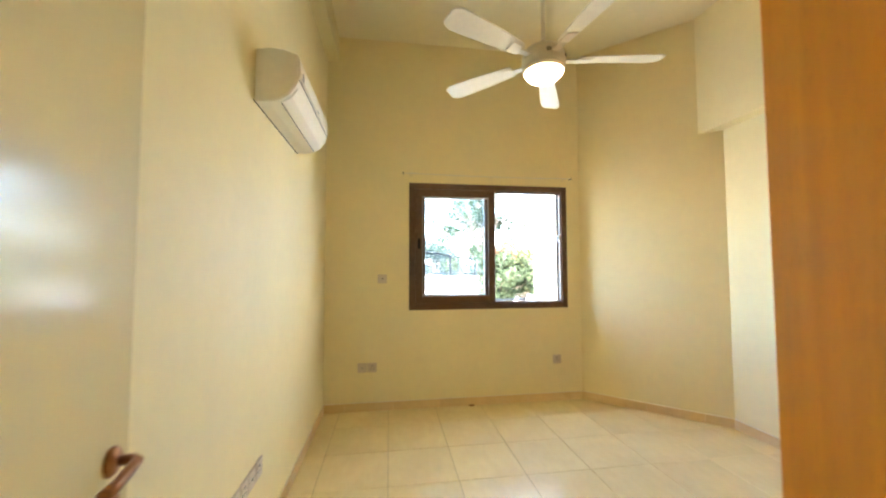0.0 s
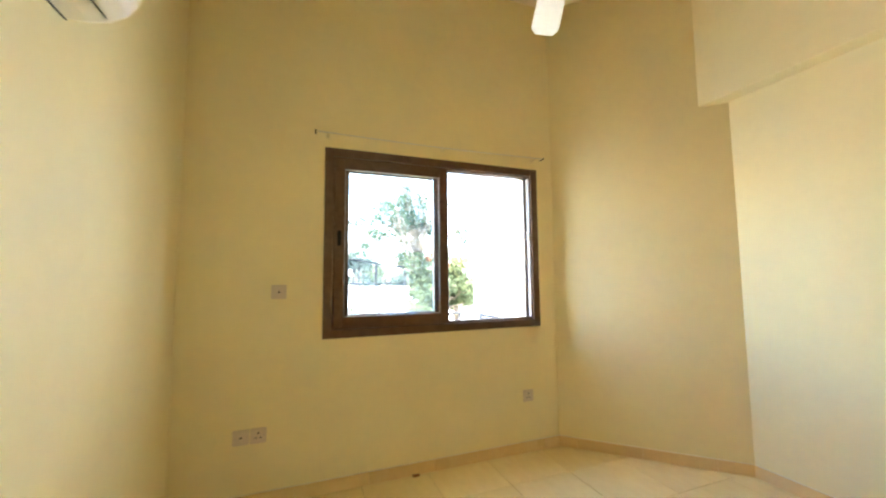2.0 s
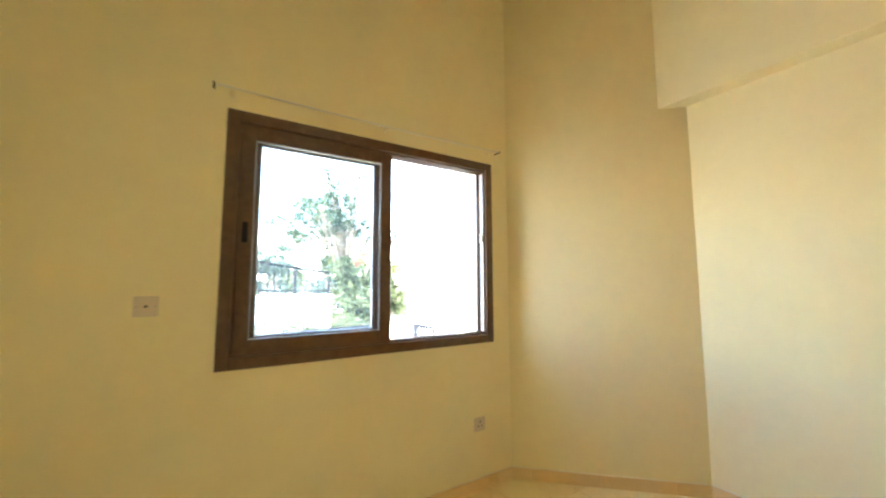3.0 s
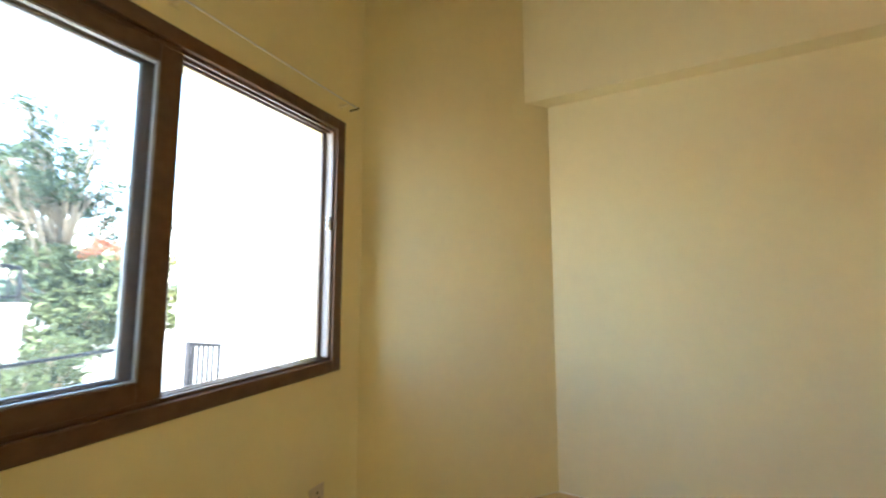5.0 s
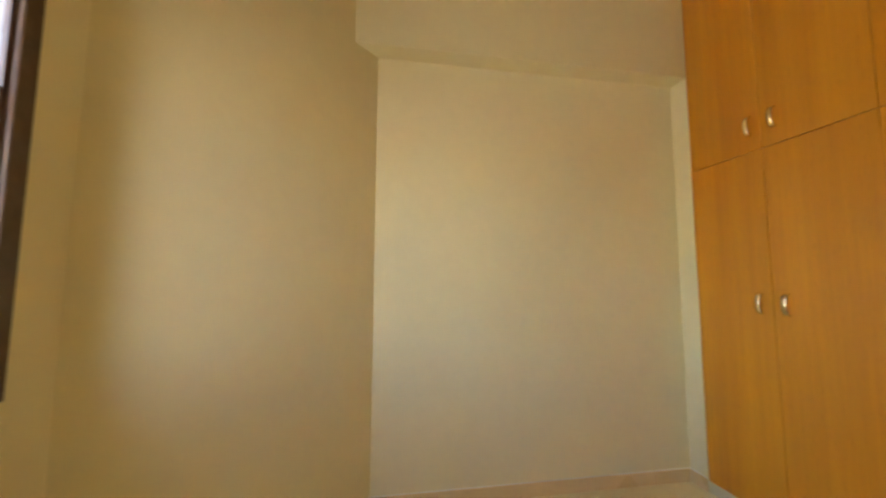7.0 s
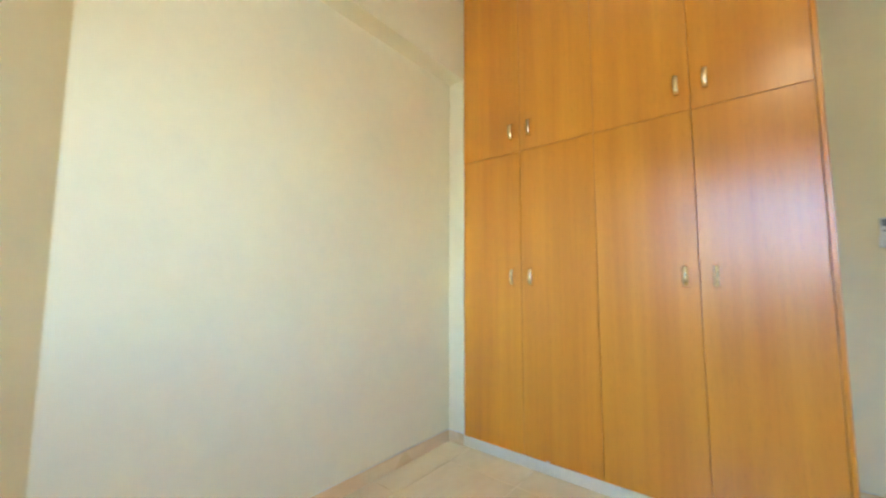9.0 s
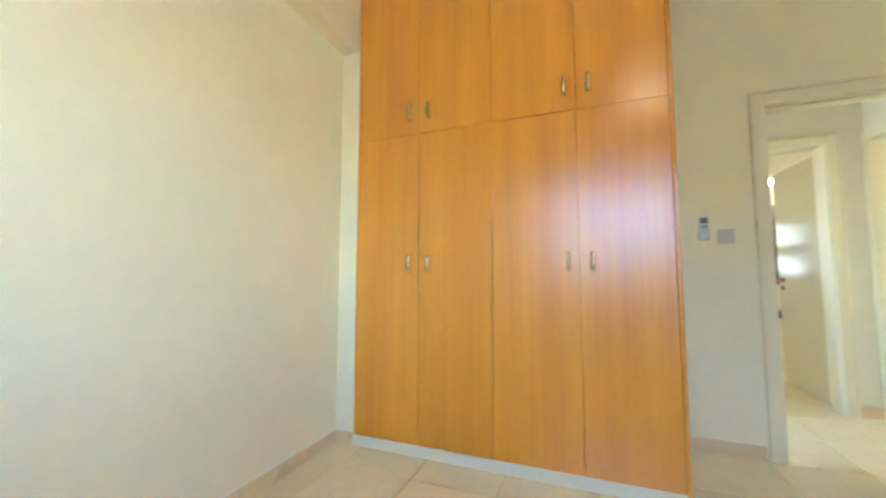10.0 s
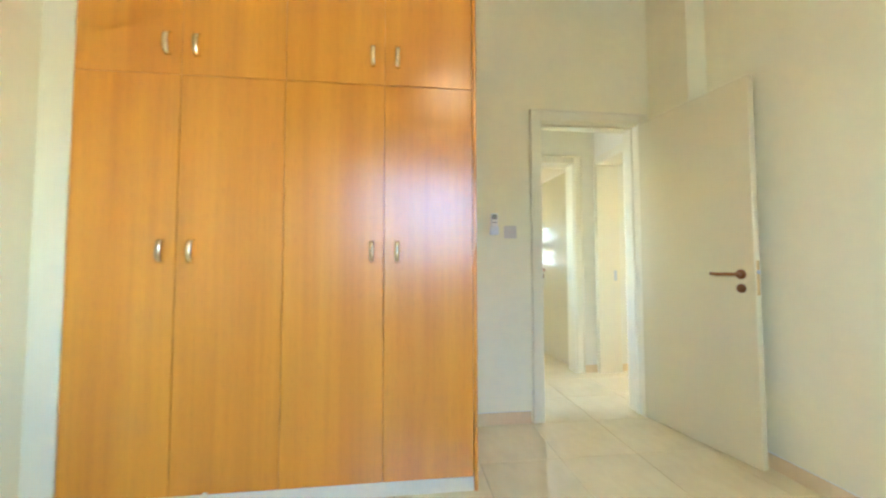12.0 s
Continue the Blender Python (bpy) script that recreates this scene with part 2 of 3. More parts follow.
# ---- bedroom shell ----
structure("floor", boxes(((-0.2, Y_S - 0.165, -0.16), (X_E + 0.25, Y_N + 0.24, -0.004)), ((-2.4, -3.7, -0.16), (2.7, Y_S - 0.165, -0.004))),
          M_GROUT, "cream ceramic tiled floor with thin joints", "floor")
structure("wall_west", prism([(-0.25, Y_H0), (NIB_X, Y_H0), (NIB_X, NIB_Y), (0, NIB_Y), (0, Y_N + 0.24), (-0.25, Y_N + 0.24)], -0.16, Z_C + 0.1),
          M_WALL, "plain cream painted plaster wall with a shallow nib", "wall")
structure("wall_north", boxes(((0, Y_N, -0.16), (WX0, Y_N + 0.27, Z_C + 0.1)), ((WX1, Y_N, -0.16), (X_E + 0.25, Y_N + 0.27, Z_C + 0.1)),
                              ((WX0, Y_N, -0.16), (WX1, Y_N + 0.27, WZ0)), ((WX0, Y_N, WZ1), (WX1, Y_N + 0.27, Z_C + 0.1))),
          M_WALL, "cream painted plaster wall around the brown window", "wall")
structure("wall_northeast", prism([(X_N2, Y_N), (X_E, Y_E1), (X_E, Y_N)], -0.16, Z_C + 0.1),
          M_WALL, "diagonal cream painted plaster wall across the corner", "wall")
structure("wall_east", boxes(((X_E, Y_H0, -0.16), (X_E + 0.25, Y_N, Z_C + 0.1))), M_WALL, "cream painted plaster wall under a beam", "wall")
structure("pier_east", boxes(((X_B, Y_S, -0.16), (X_E, Y_W - 0.002, Z_B - 0.001)), bevel=0.003), M_WALL, "narrow cream plaster pier beside the wardrobe", "wall")
structure("beam_east", prism([(X_B, Y_S), (X_E, Y_S), (X_E, Y_E1), (X_B, Y_E1 + (X_E - X_B) * (Y_N - Y_E1) / (X_E - X_N2))], Z_B, Z_C + 0.1),
          M_WALL, "boxed cream plaster beam under the ceiling", "beam")
structure("beam_west", boxes(((0, NIB_Y, 3.32), (0.105, Y_N, Z_C + 0.1))), M_WALL, "shallow cream plaster beam under the ceiling", "beam")
structure("wall_south", boxes(((DX1, Y_H0, -0.16), (X_E, Y_S, Z_C + 0.1)), ((NIB_X, Y_H0, -0.16), (DX0, Y_S, Z_C + 0.1)), ((DX0, Y_H0, DZ), (DX1, Y_S, Z_C + 0.1))),
          M_WALL, "cream painted plaster wall with the bedroom doorway", "wall")
structure("ceiling", boxes(((-0.25, Y_H0, Z_C), (X_E + 0.25, Y_N + 0.27, Z_C + 0.22))), M_CEIL, "plain cream painted ceiling", "ceiling")

# ---- hall and the rooms past it ----
Z_H = 2.62
structure("wall_hall_west", boxes(((X_HW - 0.2, -1.245, -0.16), (X_HW, Y_H1, Z_H)), ((X_HW - 0.2, Y_H0, 2.055), (X_HW, -1.245, Z_H)), ((X_HW - 0.2, -0.45, -0.16), (X_HW, Y_H0, 2.055))),
          M_HALL, "cream hall wall with an open doorway", "wall")
structure("wall_hall_south", boxes(((-2.4, Y_H1 - 0.15, -0.16), (0.19, Y_H1, Z_H)), ((0.93, Y_H1 - 0.15, -0.16), (2.7, Y_H1, Z_H)), ((0.19, Y_H1 - 0.15, 2.055), (0.93, Y_H1, Z_H))),
          M_HALL, "cream hall wall with the bathroom doorway", "wall")
# two unseen openings added here to brighten the hall and bathroom door
structure("wall_hall_east", boxes(((2.5, -3.7, -0.16), (2.7, -2.7, Z_H)), ((2.5, -2.7, -0.16), (2.7, -2.3, 1.4)), ((2.5, -2.7, 1.9), (2.7, -2.3, Z_H)), ((2.5, -2.3, -0.16), (2.7, -1.1, Z_H)), ((2.5, -0.55, -0.16), (2.7, Y_H0, Z_H)), ((2.5, -1.1, 1.9), (2.7, -0.55, Z_H)), ((2.5, -1.1, -0.16), (2.7, -0.55, 0.9))), M_HALL, "cream wall closing the hall, with unseen openings added for daylight", "wall")
structure("wall_side_room_north", boxes(((-2.4, Y_H0, -0.16), (-0.25, Y_H0 + 0.2, Z_H))), M_HALL, "plain cream wall of the side room", "wall")
# opening out of view, added to let daylight through to the hall
structure("wall_side_room_west", boxes(((-2.6, -1.43, -0.16), (-2.4, Y_H0 + 0.2, 1.0)), ((-2.6, -1.43, 1.9), (-2.4, Y_H0 + 0.2, Z_H)),
                                       ((-2.6, -1.43, 1.0), (-2.4, -1.05, 1.9)), ((-2.6, -0.60, 1.0), (-2.4, Y_H0 + 0.2, 1.9))),
          M_HALL, "cream wall of the side room with an unseen opening added for daylight", "wall")
BX0, BX1 = -1.15, -0.25
CX0, CX1, CZ0, CZ1 = 0.55, 1.15, 1.0, 1.75
structure("wall_bathroom_south", boxes(((-1.6, -3.7, -0.16), (BX0, -3.5, Z_H)), ((BX1, -3.7, -0.16), (CX0, -3.5, Z_H)), ((CX1, -3.7, -0.16), (2.5, -3.5, Z_H)), ((CX0, -3.7, -0.16), (CX1, -3.5, CZ0)), ((CX0, -3.7, CZ1), (CX1, -3.5, Z_H)), ((BX0, -3.7, -0.16), (BX1, -3.5, 0.92)), ((BX0, -3.7, 1.95), (BX1, -3.5, Z_H))),
          M_HALL, "cream bathroom wall around two small windows", "wall")
structure("wall_bathroom_west", boxes(((-1.8, -3.7, -0.16), (-1.6, Y_H1 - 0.15, Z_H))), M_HALL, "plain cream wall closing the bathroom", "wall")
structure("ceiling_hall", boxes(((-2.6, -3.7, Z_H), (2.7, Y_H0, Z_H + 0.15)), ((-2.6, Y_H0, Z_H), (-0.25, Y_H0 + 0.2, Z_H + 0.15))), M_CEIL, "plain cream hall ceiling", "ceiling")


# ---- door casings ----
def casing(name, x0, x1, z1, y_face, out, w=0.066, d=0.018, label="cream painted door casing around the doorway"):
    """A casing about an opening in a wall that runs along x; out is the way it stands proud."""
    y0, y1 = sorted((y_face, y_face + out * d))
    ob = thing(name, label, "door casing", kind="structure")
    for nm, lo, hi in (("side_casing", (x0 - w, y0, 0), (x0, y1, z1 + w)), ("side_casing", (x1, y0, 0), (x1 + w, y1, z1 + w)), ("head_casing", (x0, y0, z1), (x1, y1, z1 + w))):
        part(nm, boxes((lo, hi), bevel=0.004), M_TRIM, ob)
    y2, y3 = sorted((y_face, y_face + out * (d + 0.006)))
    for lo, hi in (((x0 - w - 0.011, y2, 0), (x0 - w, y3, z1 + w)), ((x1 + w, y2, 0), (x1 + w + 0.011, y3, z1 + w)), ((x0 - w - 0.011, y2, z1 + w), (x1 + w + 0.011, y3, z1 + w + 0.011))):
        part("back_band", boxes((lo, hi), bevel=0.002), M_TRIM, ob)
    return ob


frame_1 = casing("door_frame_1", DX0 + 0.012, DX1 - 0.012, DZ - 0.012, Y_S, 1)
for nm, lo, hi in (("jamb", (DX0, Y_H0, 0), (DX0 + 0.012, Y_S, DZ)), ("jamb", (DX1 - 0.012, Y_H0, 0), (DX1, Y_S, DZ)), ("head_jamb", (DX0 + 0.012, Y_H0, DZ - 0.012), (DX1 - 0.012, Y_S, DZ)),
                   ("door_stop", (DX0 + 0.012, Y_S - 0.075, 0), (DX0 + 0.024, Y_S - 0.05, DZ - 0.012)), ("door_stop", (DX1 - 0.024, Y_S - 0.075, 0), (DX1 - 0.012, Y_S - 0.05, DZ - 0.012)),
                   ("door_stop", (DX0 + 0.024, Y_S - 0.075, DZ - 0.024), (DX1 - 0.024, Y_S - 0.05, DZ - 0.012))):
    part(nm, boxes((lo, hi), bevel=0.002), M_TRIM, frame_1)
frame_2 = casing("door_frame_2", 0.19, 0.93, 2.055, Y_H1, 1, 0.07)
part("jamb", boxes(((0.19, Y_H1 - 0.15, 0), (0.20, Y_H1, 2.055))), M_TRIM, frame_2)
frame_3 = thing("door_frame_3", "white painted jamb of the side room doorway", "door casing", kind="structure")
part("jamb", boxes(((X_HW - 0.215, -1.245, 0), (X_HW + 0.015, -1.228, 2.04)), bevel=0.003), M_TRIM, frame_3)
part("head_jamb", boxes(((X_HW - 0.215, -1.245, 2.04), (X_HW + 0.015, -0.45, 2.055)), bevel=0.003), M_TRIM, frame_3)
part("side_casing", boxes(((X_HW, -1.279, 0), (X_HW + 0.016, -1.228, 2.12)), bevel=0.003), M_TRIM, frame_3)
part("head_casing", boxes(((X_HW, -1.245, 2.055), (X_HW + 0.016, -0.41, 2.12)), bevel=0.003), M_TRIM, frame_3)
part("strike_plate", boxes(((X_HW - 0.175, -1.23, 0.895), (X_HW - 0.15, -1.2245, 0.995)), bevel=0.001), M_STEEL, frame_3, "small steel strike plate")


# ---- doors ----
def lever_set(parent, m):
    """Lever on a round rose with a keyhole rose below, on the face that looks along local +y; m places it on the leaf."""
    h = part("door_handle", tube([(0, 0.0, 0), (0, 0.033, 0), (-0.012, 0.043, 0), (-0.05, 0.046, 0.001), (-0.09, 0.046, -0.001), (-0.130, 0.046, 0.004)], 0.009, 10, 0.010), M_BRONZE, parent, "bronze lever handle")
    h.matrix_basis = m
    turn = pose(0, 0, 0, -90)
    r = part("rose", lathe([(0.026, 0), (0.026, 0.004), (0.021, 0.010), (0.012, 0.013)], 24, turn), M_BRONZE, h)
    k = part("key_rose", lathe([(0.024, 0), (0.024, 0.004), (0.019, 0.009), (0.007, 0.011)], 24, turn), M_BRONZE, h)
    k.location = (0, 0, -0.075)
    return h


def leaf(name, label, hinge, end, height=2.045, thick=0.04, side=-1):
    """An open flush door leaf from its hinge to its free end; local x runs along the leaf; the lever is on the local y face that side names."""
    hinge, end = Vector((*hinge, 0)), Vector((*end, 0))
    d = end - hinge
    ob = thing(name, label, "door", hinge, kind="structure")
    ob.rotation_euler = (0, 0, math.atan2(d.y, d.x))
    w = d.length
    part("door_leaf", boxes(((0.004, 0, 0.008), (w, thick, height)), bevel=0.002), M_DOOR, ob)
    for z in (0.25, 1.0, 1.8):
        part("hinge", tube([(0.0, thick + 0.003, z), (0.0, thick + 0.003, z + 0.09)], 0.005, 8), M_STEEL, ob)
    part("latch_plate", boxes(((w, 0.010, 0.885), (w + 0.002, 0.030, 1.065)), bevel=0.0008), M_CHROME, ob, "brass latch plate")
    part("latch_bolt", boxes(((w + 0.002, 0.014, 0.995), (w + 0.010, 0.026, 1.015)), bevel=0.002), M_STEEL, ob)
    lever_set(ob, pose(w - 0.068, 0.0 if side < 0 else thick, 0.993) @ Matrix.Diagonal((1, side, 1, 1)))
    return ob


leaf("door_1", "cream lacquered flush door standing open into the bedroom", (DX0 + 0.012, Y_S + 0.004), (0.092, 0.482))
leaf("door_2", "cream lacquered bathroom door standing wide open", (0.110, Y_H1 - 0.16), (0.147, -2.17), side=1)

# ---- window ----
win = thing("window_1", "brown aluminium sliding window standing half open", "window", kind="structure")
FY0, FY1 = Y_N - 0.008, Y_N + 0.085
FW = 0.055
for lo, hi in (((WX0, FY0, WZ0), (WX0 + FW, FY1, WZ1)), ((WX1 - FW, FY0, WZ0), (WX1, FY1, WZ1)),
               ((WX0 + FW, FY0, WZ0), (WX1 - FW, FY1, WZ0 + FW)), ((WX0 + FW, FY0, WZ1 - FW), (WX1 - FW, FY1, WZ1))):
    part("window_frame", boxes((lo, hi), bevel=0.003), M_FRAME, win)
for y in (Y_N + 0.012, Y_N + 0.047, Y_N + 0.078):
    part("track_rib", boxes(((WX0 + FW, y, WZ0 + FW), (WX1 - FW, y + 0.006, WZ0 + FW + 0.014))), M_FRAME, win)
    part("track_rib", boxes(((WX0 + FW, y, WZ1 - FW - 0.014), (WX1 - FW, y + 0.006, WZ1 - FW))), M_FRAME, win)
part("jamb_rib", boxes(((WX1 - FW - 0.026, Y_N + 0.066, WZ0 + FW + 0.014), (WX1 - FW, Y_N + 0.083, WZ1 - FW - 0.014))), M_FRAME, win)
part("jamb_rib", boxes(((WX1 - FW - 0.014, Y_N + 0.008, WZ0 + FW + 0.014), (WX1 - FW, Y_N + 0.020, WZ1 - FW - 0.014))), M_FRAME, win)
part("track_lining", boxes(((WX1 - FW - 0.006, Y_N + 0.022, WZ0 + FW + 0.014), (WX1 - FW - 0.001, Y_N + 0.066, WZ1 - FW - 0.014))), M_TRACK, win, "bare aluminium lining of the jamb")
part("track_lining", boxes(((WX0 + FW, Y_N + 0.019, WZ0 + FW), (WX1 - FW - 0.02, Y_N + 0.046, WZ0 + FW + 0.003))), M_TRACK, win, "bare aluminium bottom track")
part("strike", boxes(((WX1 - FW - 0.028, Y_N + 0.012, 1.60), (WX1 - FW - 0.012, Y_N + 0.030, 1.665)), bevel=0.002), M_WHITE, win, "small white strike of the latch")
for z in (1.612, 1.638):
    part("strike_slot", boxes(((WX1 - FW - 0.0286, Y_N + 0.016, z), (WX1 - FW - 0.0274, Y_N + 0.026, z + 0.014))), M_DARK, win)
for z in (1.07, 2.02):
    part("screw", lathe([(0.005, 0), (0.004, 0.002)], 10, pose(WX1 - FW - 0.006, Y_N + 0.045, z, 0, -90)), M_GREY, win)


def sash(x0, x1, y0, y1, z0, z1, w=0.068):
    s = part("sash", boxes(((x0, y0, z0), (x0 + w, y1, z1)), ((x1 - w, y0, z0), (x1, y1, z1)), ((x0 + w, y0, z0), (x1 - w, y1, z0 + w)), ((x0 + w, y0, z1 - w), (x1 - w, y1, z1)), bevel=0.003), M_FRAME, win)
    part("gasket", boxes(((x0 + w, y0 + 0.006, z0 + w), (x0 + w + 0.005, y1 - 0.006, z1 - w)), ((x1 - w - 0.005, y0 + 0.006, z0 + w), (x1 - w, y1 - 0.006, z1 - w)),
                         ((x0 + w, y0 + 0.006, z0 + w), (x1 - w, y1 - 0.006, z0 + w + 0.005)), ((x0 + w, y0 + 0.006, z1 - w - 0.005), (x1 - w, y1 - 0.006, z1 - w))), M_GREY, s)
    yc = (y0 + y1) / 2
    g = part("pane", boxes(((x0 + w, yc - 0.002, z0 + w), (x1 - w, yc + 0.002, z1 - w))), M_GLASS, s, "glass pane with a pale glare haze mixed in")
    g.visible_shadow = False
    return s


part("jamb_rib", boxes(((WX0 + FW, Y_N + 0.024, WZ0 + FW), (WX0 + FW + 0.030, Y_N + 0.083, WZ1 - FW))), M_FRAME, win)
sash(WX0 + FW + 0.010, 1.652, Y_N + 0.014, Y_N + 0.045, WZ0 + FW + 0.008, WZ1 - FW - 0.006, 0.066)
sash(WX0 + FW + 0.031, 1.628, Y_N + 0.05, Y_N + 0.078, WZ0 + FW + 0.010, WZ1 - FW - 0.008, 0.074)
part("sash_latch", boxes(((WX0 + FW + 0.03, Y_N + 0.004, 1.52), (WX0 + FW + 0.055, Y_N + 0.015, 1.62)), bevel=0.003), M_IRON, win, "small dark sash latch")

rod = thing("curtain_wire", "thin white curtain wire on small brackets above the window", "curtain rail")
part("wire", tube([(0.735 + 1.70 * i / 12, 3.177, 2.246 - 0.010 * math.sin(math.pi * i / 12)) for i in range(13)], 0.0035, 8), M_WHITE, rod)
for x in (0.80, 1.60, 2.37):
    part("bracket", boxes(((x - 0.006, 3.176, 2.232), (x + 0.006, Y_N, 2.238)), ((x - 0.014, Y_N - 0.004, 2.222), (x + 0.014, Y_N, 2.250)), bevel=0.001), M_TRIM, rod)
for x in (0.724, 2.447):
    part("end_hook", tube([(x, Y_N, 2.246), (x, 3.185, 2.246), (x, 3.172, 2.250)], 0.0042, 8), M_IRON, rod, "dark screw hook")

# ---- wardrobe ----
wardrobe = thing("wardrobe", "tall built-in wardrobe with orange alder laminate doors", "wardrobe", (0, 0, 0))
WL, WR, W_SPLIT, W_TOP = 3.302, 1.540, 1.892, 3.12
part("side_panel", boxes(((WR, Y_S + 0.002, 0), (WR + 0.018, Y_W, Z_C - 0.001)), bevel=0.0012), M_WOOD, wardrobe)
part("carcass", boxes(((WR + 0.019, Y_S + 0.002, 0.07), (WL, Y_W - 0.024, Z_C - 0.001))), M_WOOD, wardrobe)
part("plinth", boxes(((WR + 0.012, Y_W - 0.045, 0), (WL + 0.002, Y_W - 0.006, 0.066)), bevel=0.002), M_PLINTH, wardrobe, "white laminate plinth")
part("top_filler", boxes(((WR + 0.020, Y_W - 0.022, W_TOP + 0.003), (WL, Y_W - 0.002, Z_C - 0.001)), bevel=0.001), M_WOOD, wardrobe)
XS = (WL, 2.872, 2.426, 1.977, WR + 0.020)
GAPS = (0.0009, 0.0016, 0.0009, 0.0013, 0.0009)    # half of the joint at each door edge
HX = (2.929, 2.806, 2.032, 1.917)


def bow_handle(door, x, z0, z1):
    """A bow handle: metal grip with wooden-toned feet."""
    y = Y_W
    pts = [(x, y + 0.027 * math.sin(math.pi * k / 14) ** 0.8, (z0 + z1) / 2 - (z1 - z0) / 2 * math.cos(math.pi * k / 14)) for k in range(15)]
    bm = bmesh.new()
    rows = []
    for k, p in enumerate(pts):
        q = Vector(p)
        dn = (Vector(pts[min(k + 1, 14)]) - Vector(pts[max(k - 1, 0)])).normalized()
        nrm = Vector((1, 0, 0)).cross(dn) * -1
        rows.append([bm.verts.new(q + Vector((sx * 0.0108, 0, 0)) + nrm * sn) for sx, sn in ((-1, -0.003), (1, -0.003), (1, 0.003), (-1, 0.003))])
    for a, b in zip(rows, rows[1:]):
        for i in range(4):
            bm.faces.new((a[i], b[i], b[(i + 1) % 4], a[(i + 1) % 4])).smooth = True
    bm.faces.new(rows[0])
    bm.faces.new(rows[-1][::-1])
    h = part("handle", bm, M_CHROME, door, "brushed nickel bow handle")
    return h


for i in range(4):
    for z0, z1, hz in ((0.068, W_SPLIT - 0.0012, 1.056), (W_SPLIT + 0.0012, W_TOP, 1.980)):
        dr = part("door", boxes(((XS[i + 1] + GAPS[i + 1], Y_W - 0.019, z0), (XS[i] - GAPS[i], Y_W, z1)), bevel=0.001), M_WOOD, wardrobe)
        bow_handle(dr, HX[i], hz, hz + 0.100)

part("worn_edge", boxes(((2.715, Y_W - 0.0005, 0.069), (2.735, Y_W + 0.0004, 0.078))), M_PLINTH, wardrobe, "pale chipped spot on a door edge")

# ---- air conditioner ----
ac = thing("air_conditioner", "white wall-mounted split air conditioner", "air conditioner")
AY0, AY1 = 1.345, 2.115


def along_y(profile, y0, y1):
    bm = bmesh.new()
    a = [bm.verts.new((x, y0, z)) for x, z in profile]
    b = [bm.verts.new((x, y1, z)) for x, z in profile]
    n = len(profile)
    for i in range(n):
        j = (i + 1) % n
        bm.faces.new((a[i], a[j], b[j], b[i]))
    bm.faces.new(a[::-1])
    bm.faces.new(b)
    bmesh.ops.recalc_face_normals(bm, faces=bm.faces)
    return bm


BODY = [(0.004, 2.072), (0.004, 2.305), (0.06, 2.318), (0.12, 2.314), (0.165, 2.298), (0.185, 2.270), (0.188, 2.19), (0.176, 2.150), (0.150, 2.112), (0.110, 2.084), (0.060, 2.072)]
bm = along_y(BODY, AY0, AY1)
bmesh.ops.bevel(bm, geom=[e for e in bm.edges if abs(e.verts[0].co.y - e.verts[1].co.y) < 1e-6], offset=0.006, segments=2, affect="EDGES")
part("body", bm, M_AC, ac)
part("front_panel", along_y([(0.189, 2.192), (0.194, 2.196), (0.192, 2.272), (0.178, 2.296), (0.168, 2.303), (0.166, 2.299), (0.186, 2.270)], AY0 + 0.006, AY1 - 0.006), M_AC, ac, "smooth white front panel")
part("louvre", along_y([(0.177, 2.150), (0.1795, 2.148), (0.153, 2.109), (0.116, 2.0825), (0.114, 2.086), (0.150, 2.112)], AY0 + 0.03, AY1 - 0.03), M_AC, ac, "closed white air louvre")
part("louvre_gap", along_y([(0.1868, 2.1850), (0.1892, 2.1850), (0.1889, 2.1836), (0.1864, 2.1836)], AY0 + 0.02, AY1 - 0.015), M_DARK, ac, "dark gap under the front panel")
part("louvre_gap", along_y([(0.1072, 2.0809), (0.1094, 2.0824), (0.1094, 2.0811), (0.1072, 2.0796)], AY0 + 0.03, AY1 - 0.03), M_DARK, ac, "dark gap behind the louvre")
part("wall_gap", along_y([(0.0, 2.0706), (0.005, 2.0706), (0.005, 2.074), (0.0, 2.074)], AY0, AY1), M_DARK, ac)
part("sticker", boxes(((0.1935, AY0 + 0.055, 2.20), (0.1950, AY0 + 0.075, 2.235))), M_GREYTXT, ac, "small grey rating sticker")
part("badge", boxes(((0.1935, 1.76, 2.205), (0.1948, 1.785, 2.213))), M_GREYTXT, ac)

# ---- ceiling fan ----
FX, FY = 1.49, 1.67
fan = thing("ceiling_fan", "white five-bladed ceiling fan with a lit glass lamp", "ceiling fan", (FX, FY, 0))
part("canopy", lathe([(0.02, Z_C - 0.09), (0.05, Z_C - 0.075), (0.068, Z_C - 0.03), (0.07, Z_C + 0.04)]), M_BLADE, fan)
part("down_rod", tube([(0, 0, 2.64), (0, 0, Z_C - 0.06)], 0.0125, 14), M_BLADE, fan)
part("motor_housing", lathe([(0.05, 2.505), (0.118, 2.515), (0.128, 2.535), (0.126, 2.575), (0.105, 2.615), (0.06, 2.635), (0.03, 2.655), (0.018, 2.675)]), M_BLADE, fan)
part("lamp_ring", lathe([(0.104, 2.480), (0.120, 2.484), (0.124, 2.503), (0.112, 2.512)]), M_BLADE, fan)
part("lamp_glass", lathe([(0.004, 2.427), (0.045, 2.431), (0.080, 2.444), (0.104, 2.465), (0.112, 2.482)]), M_LAMP, fan, "glowing frosted glass bowl")
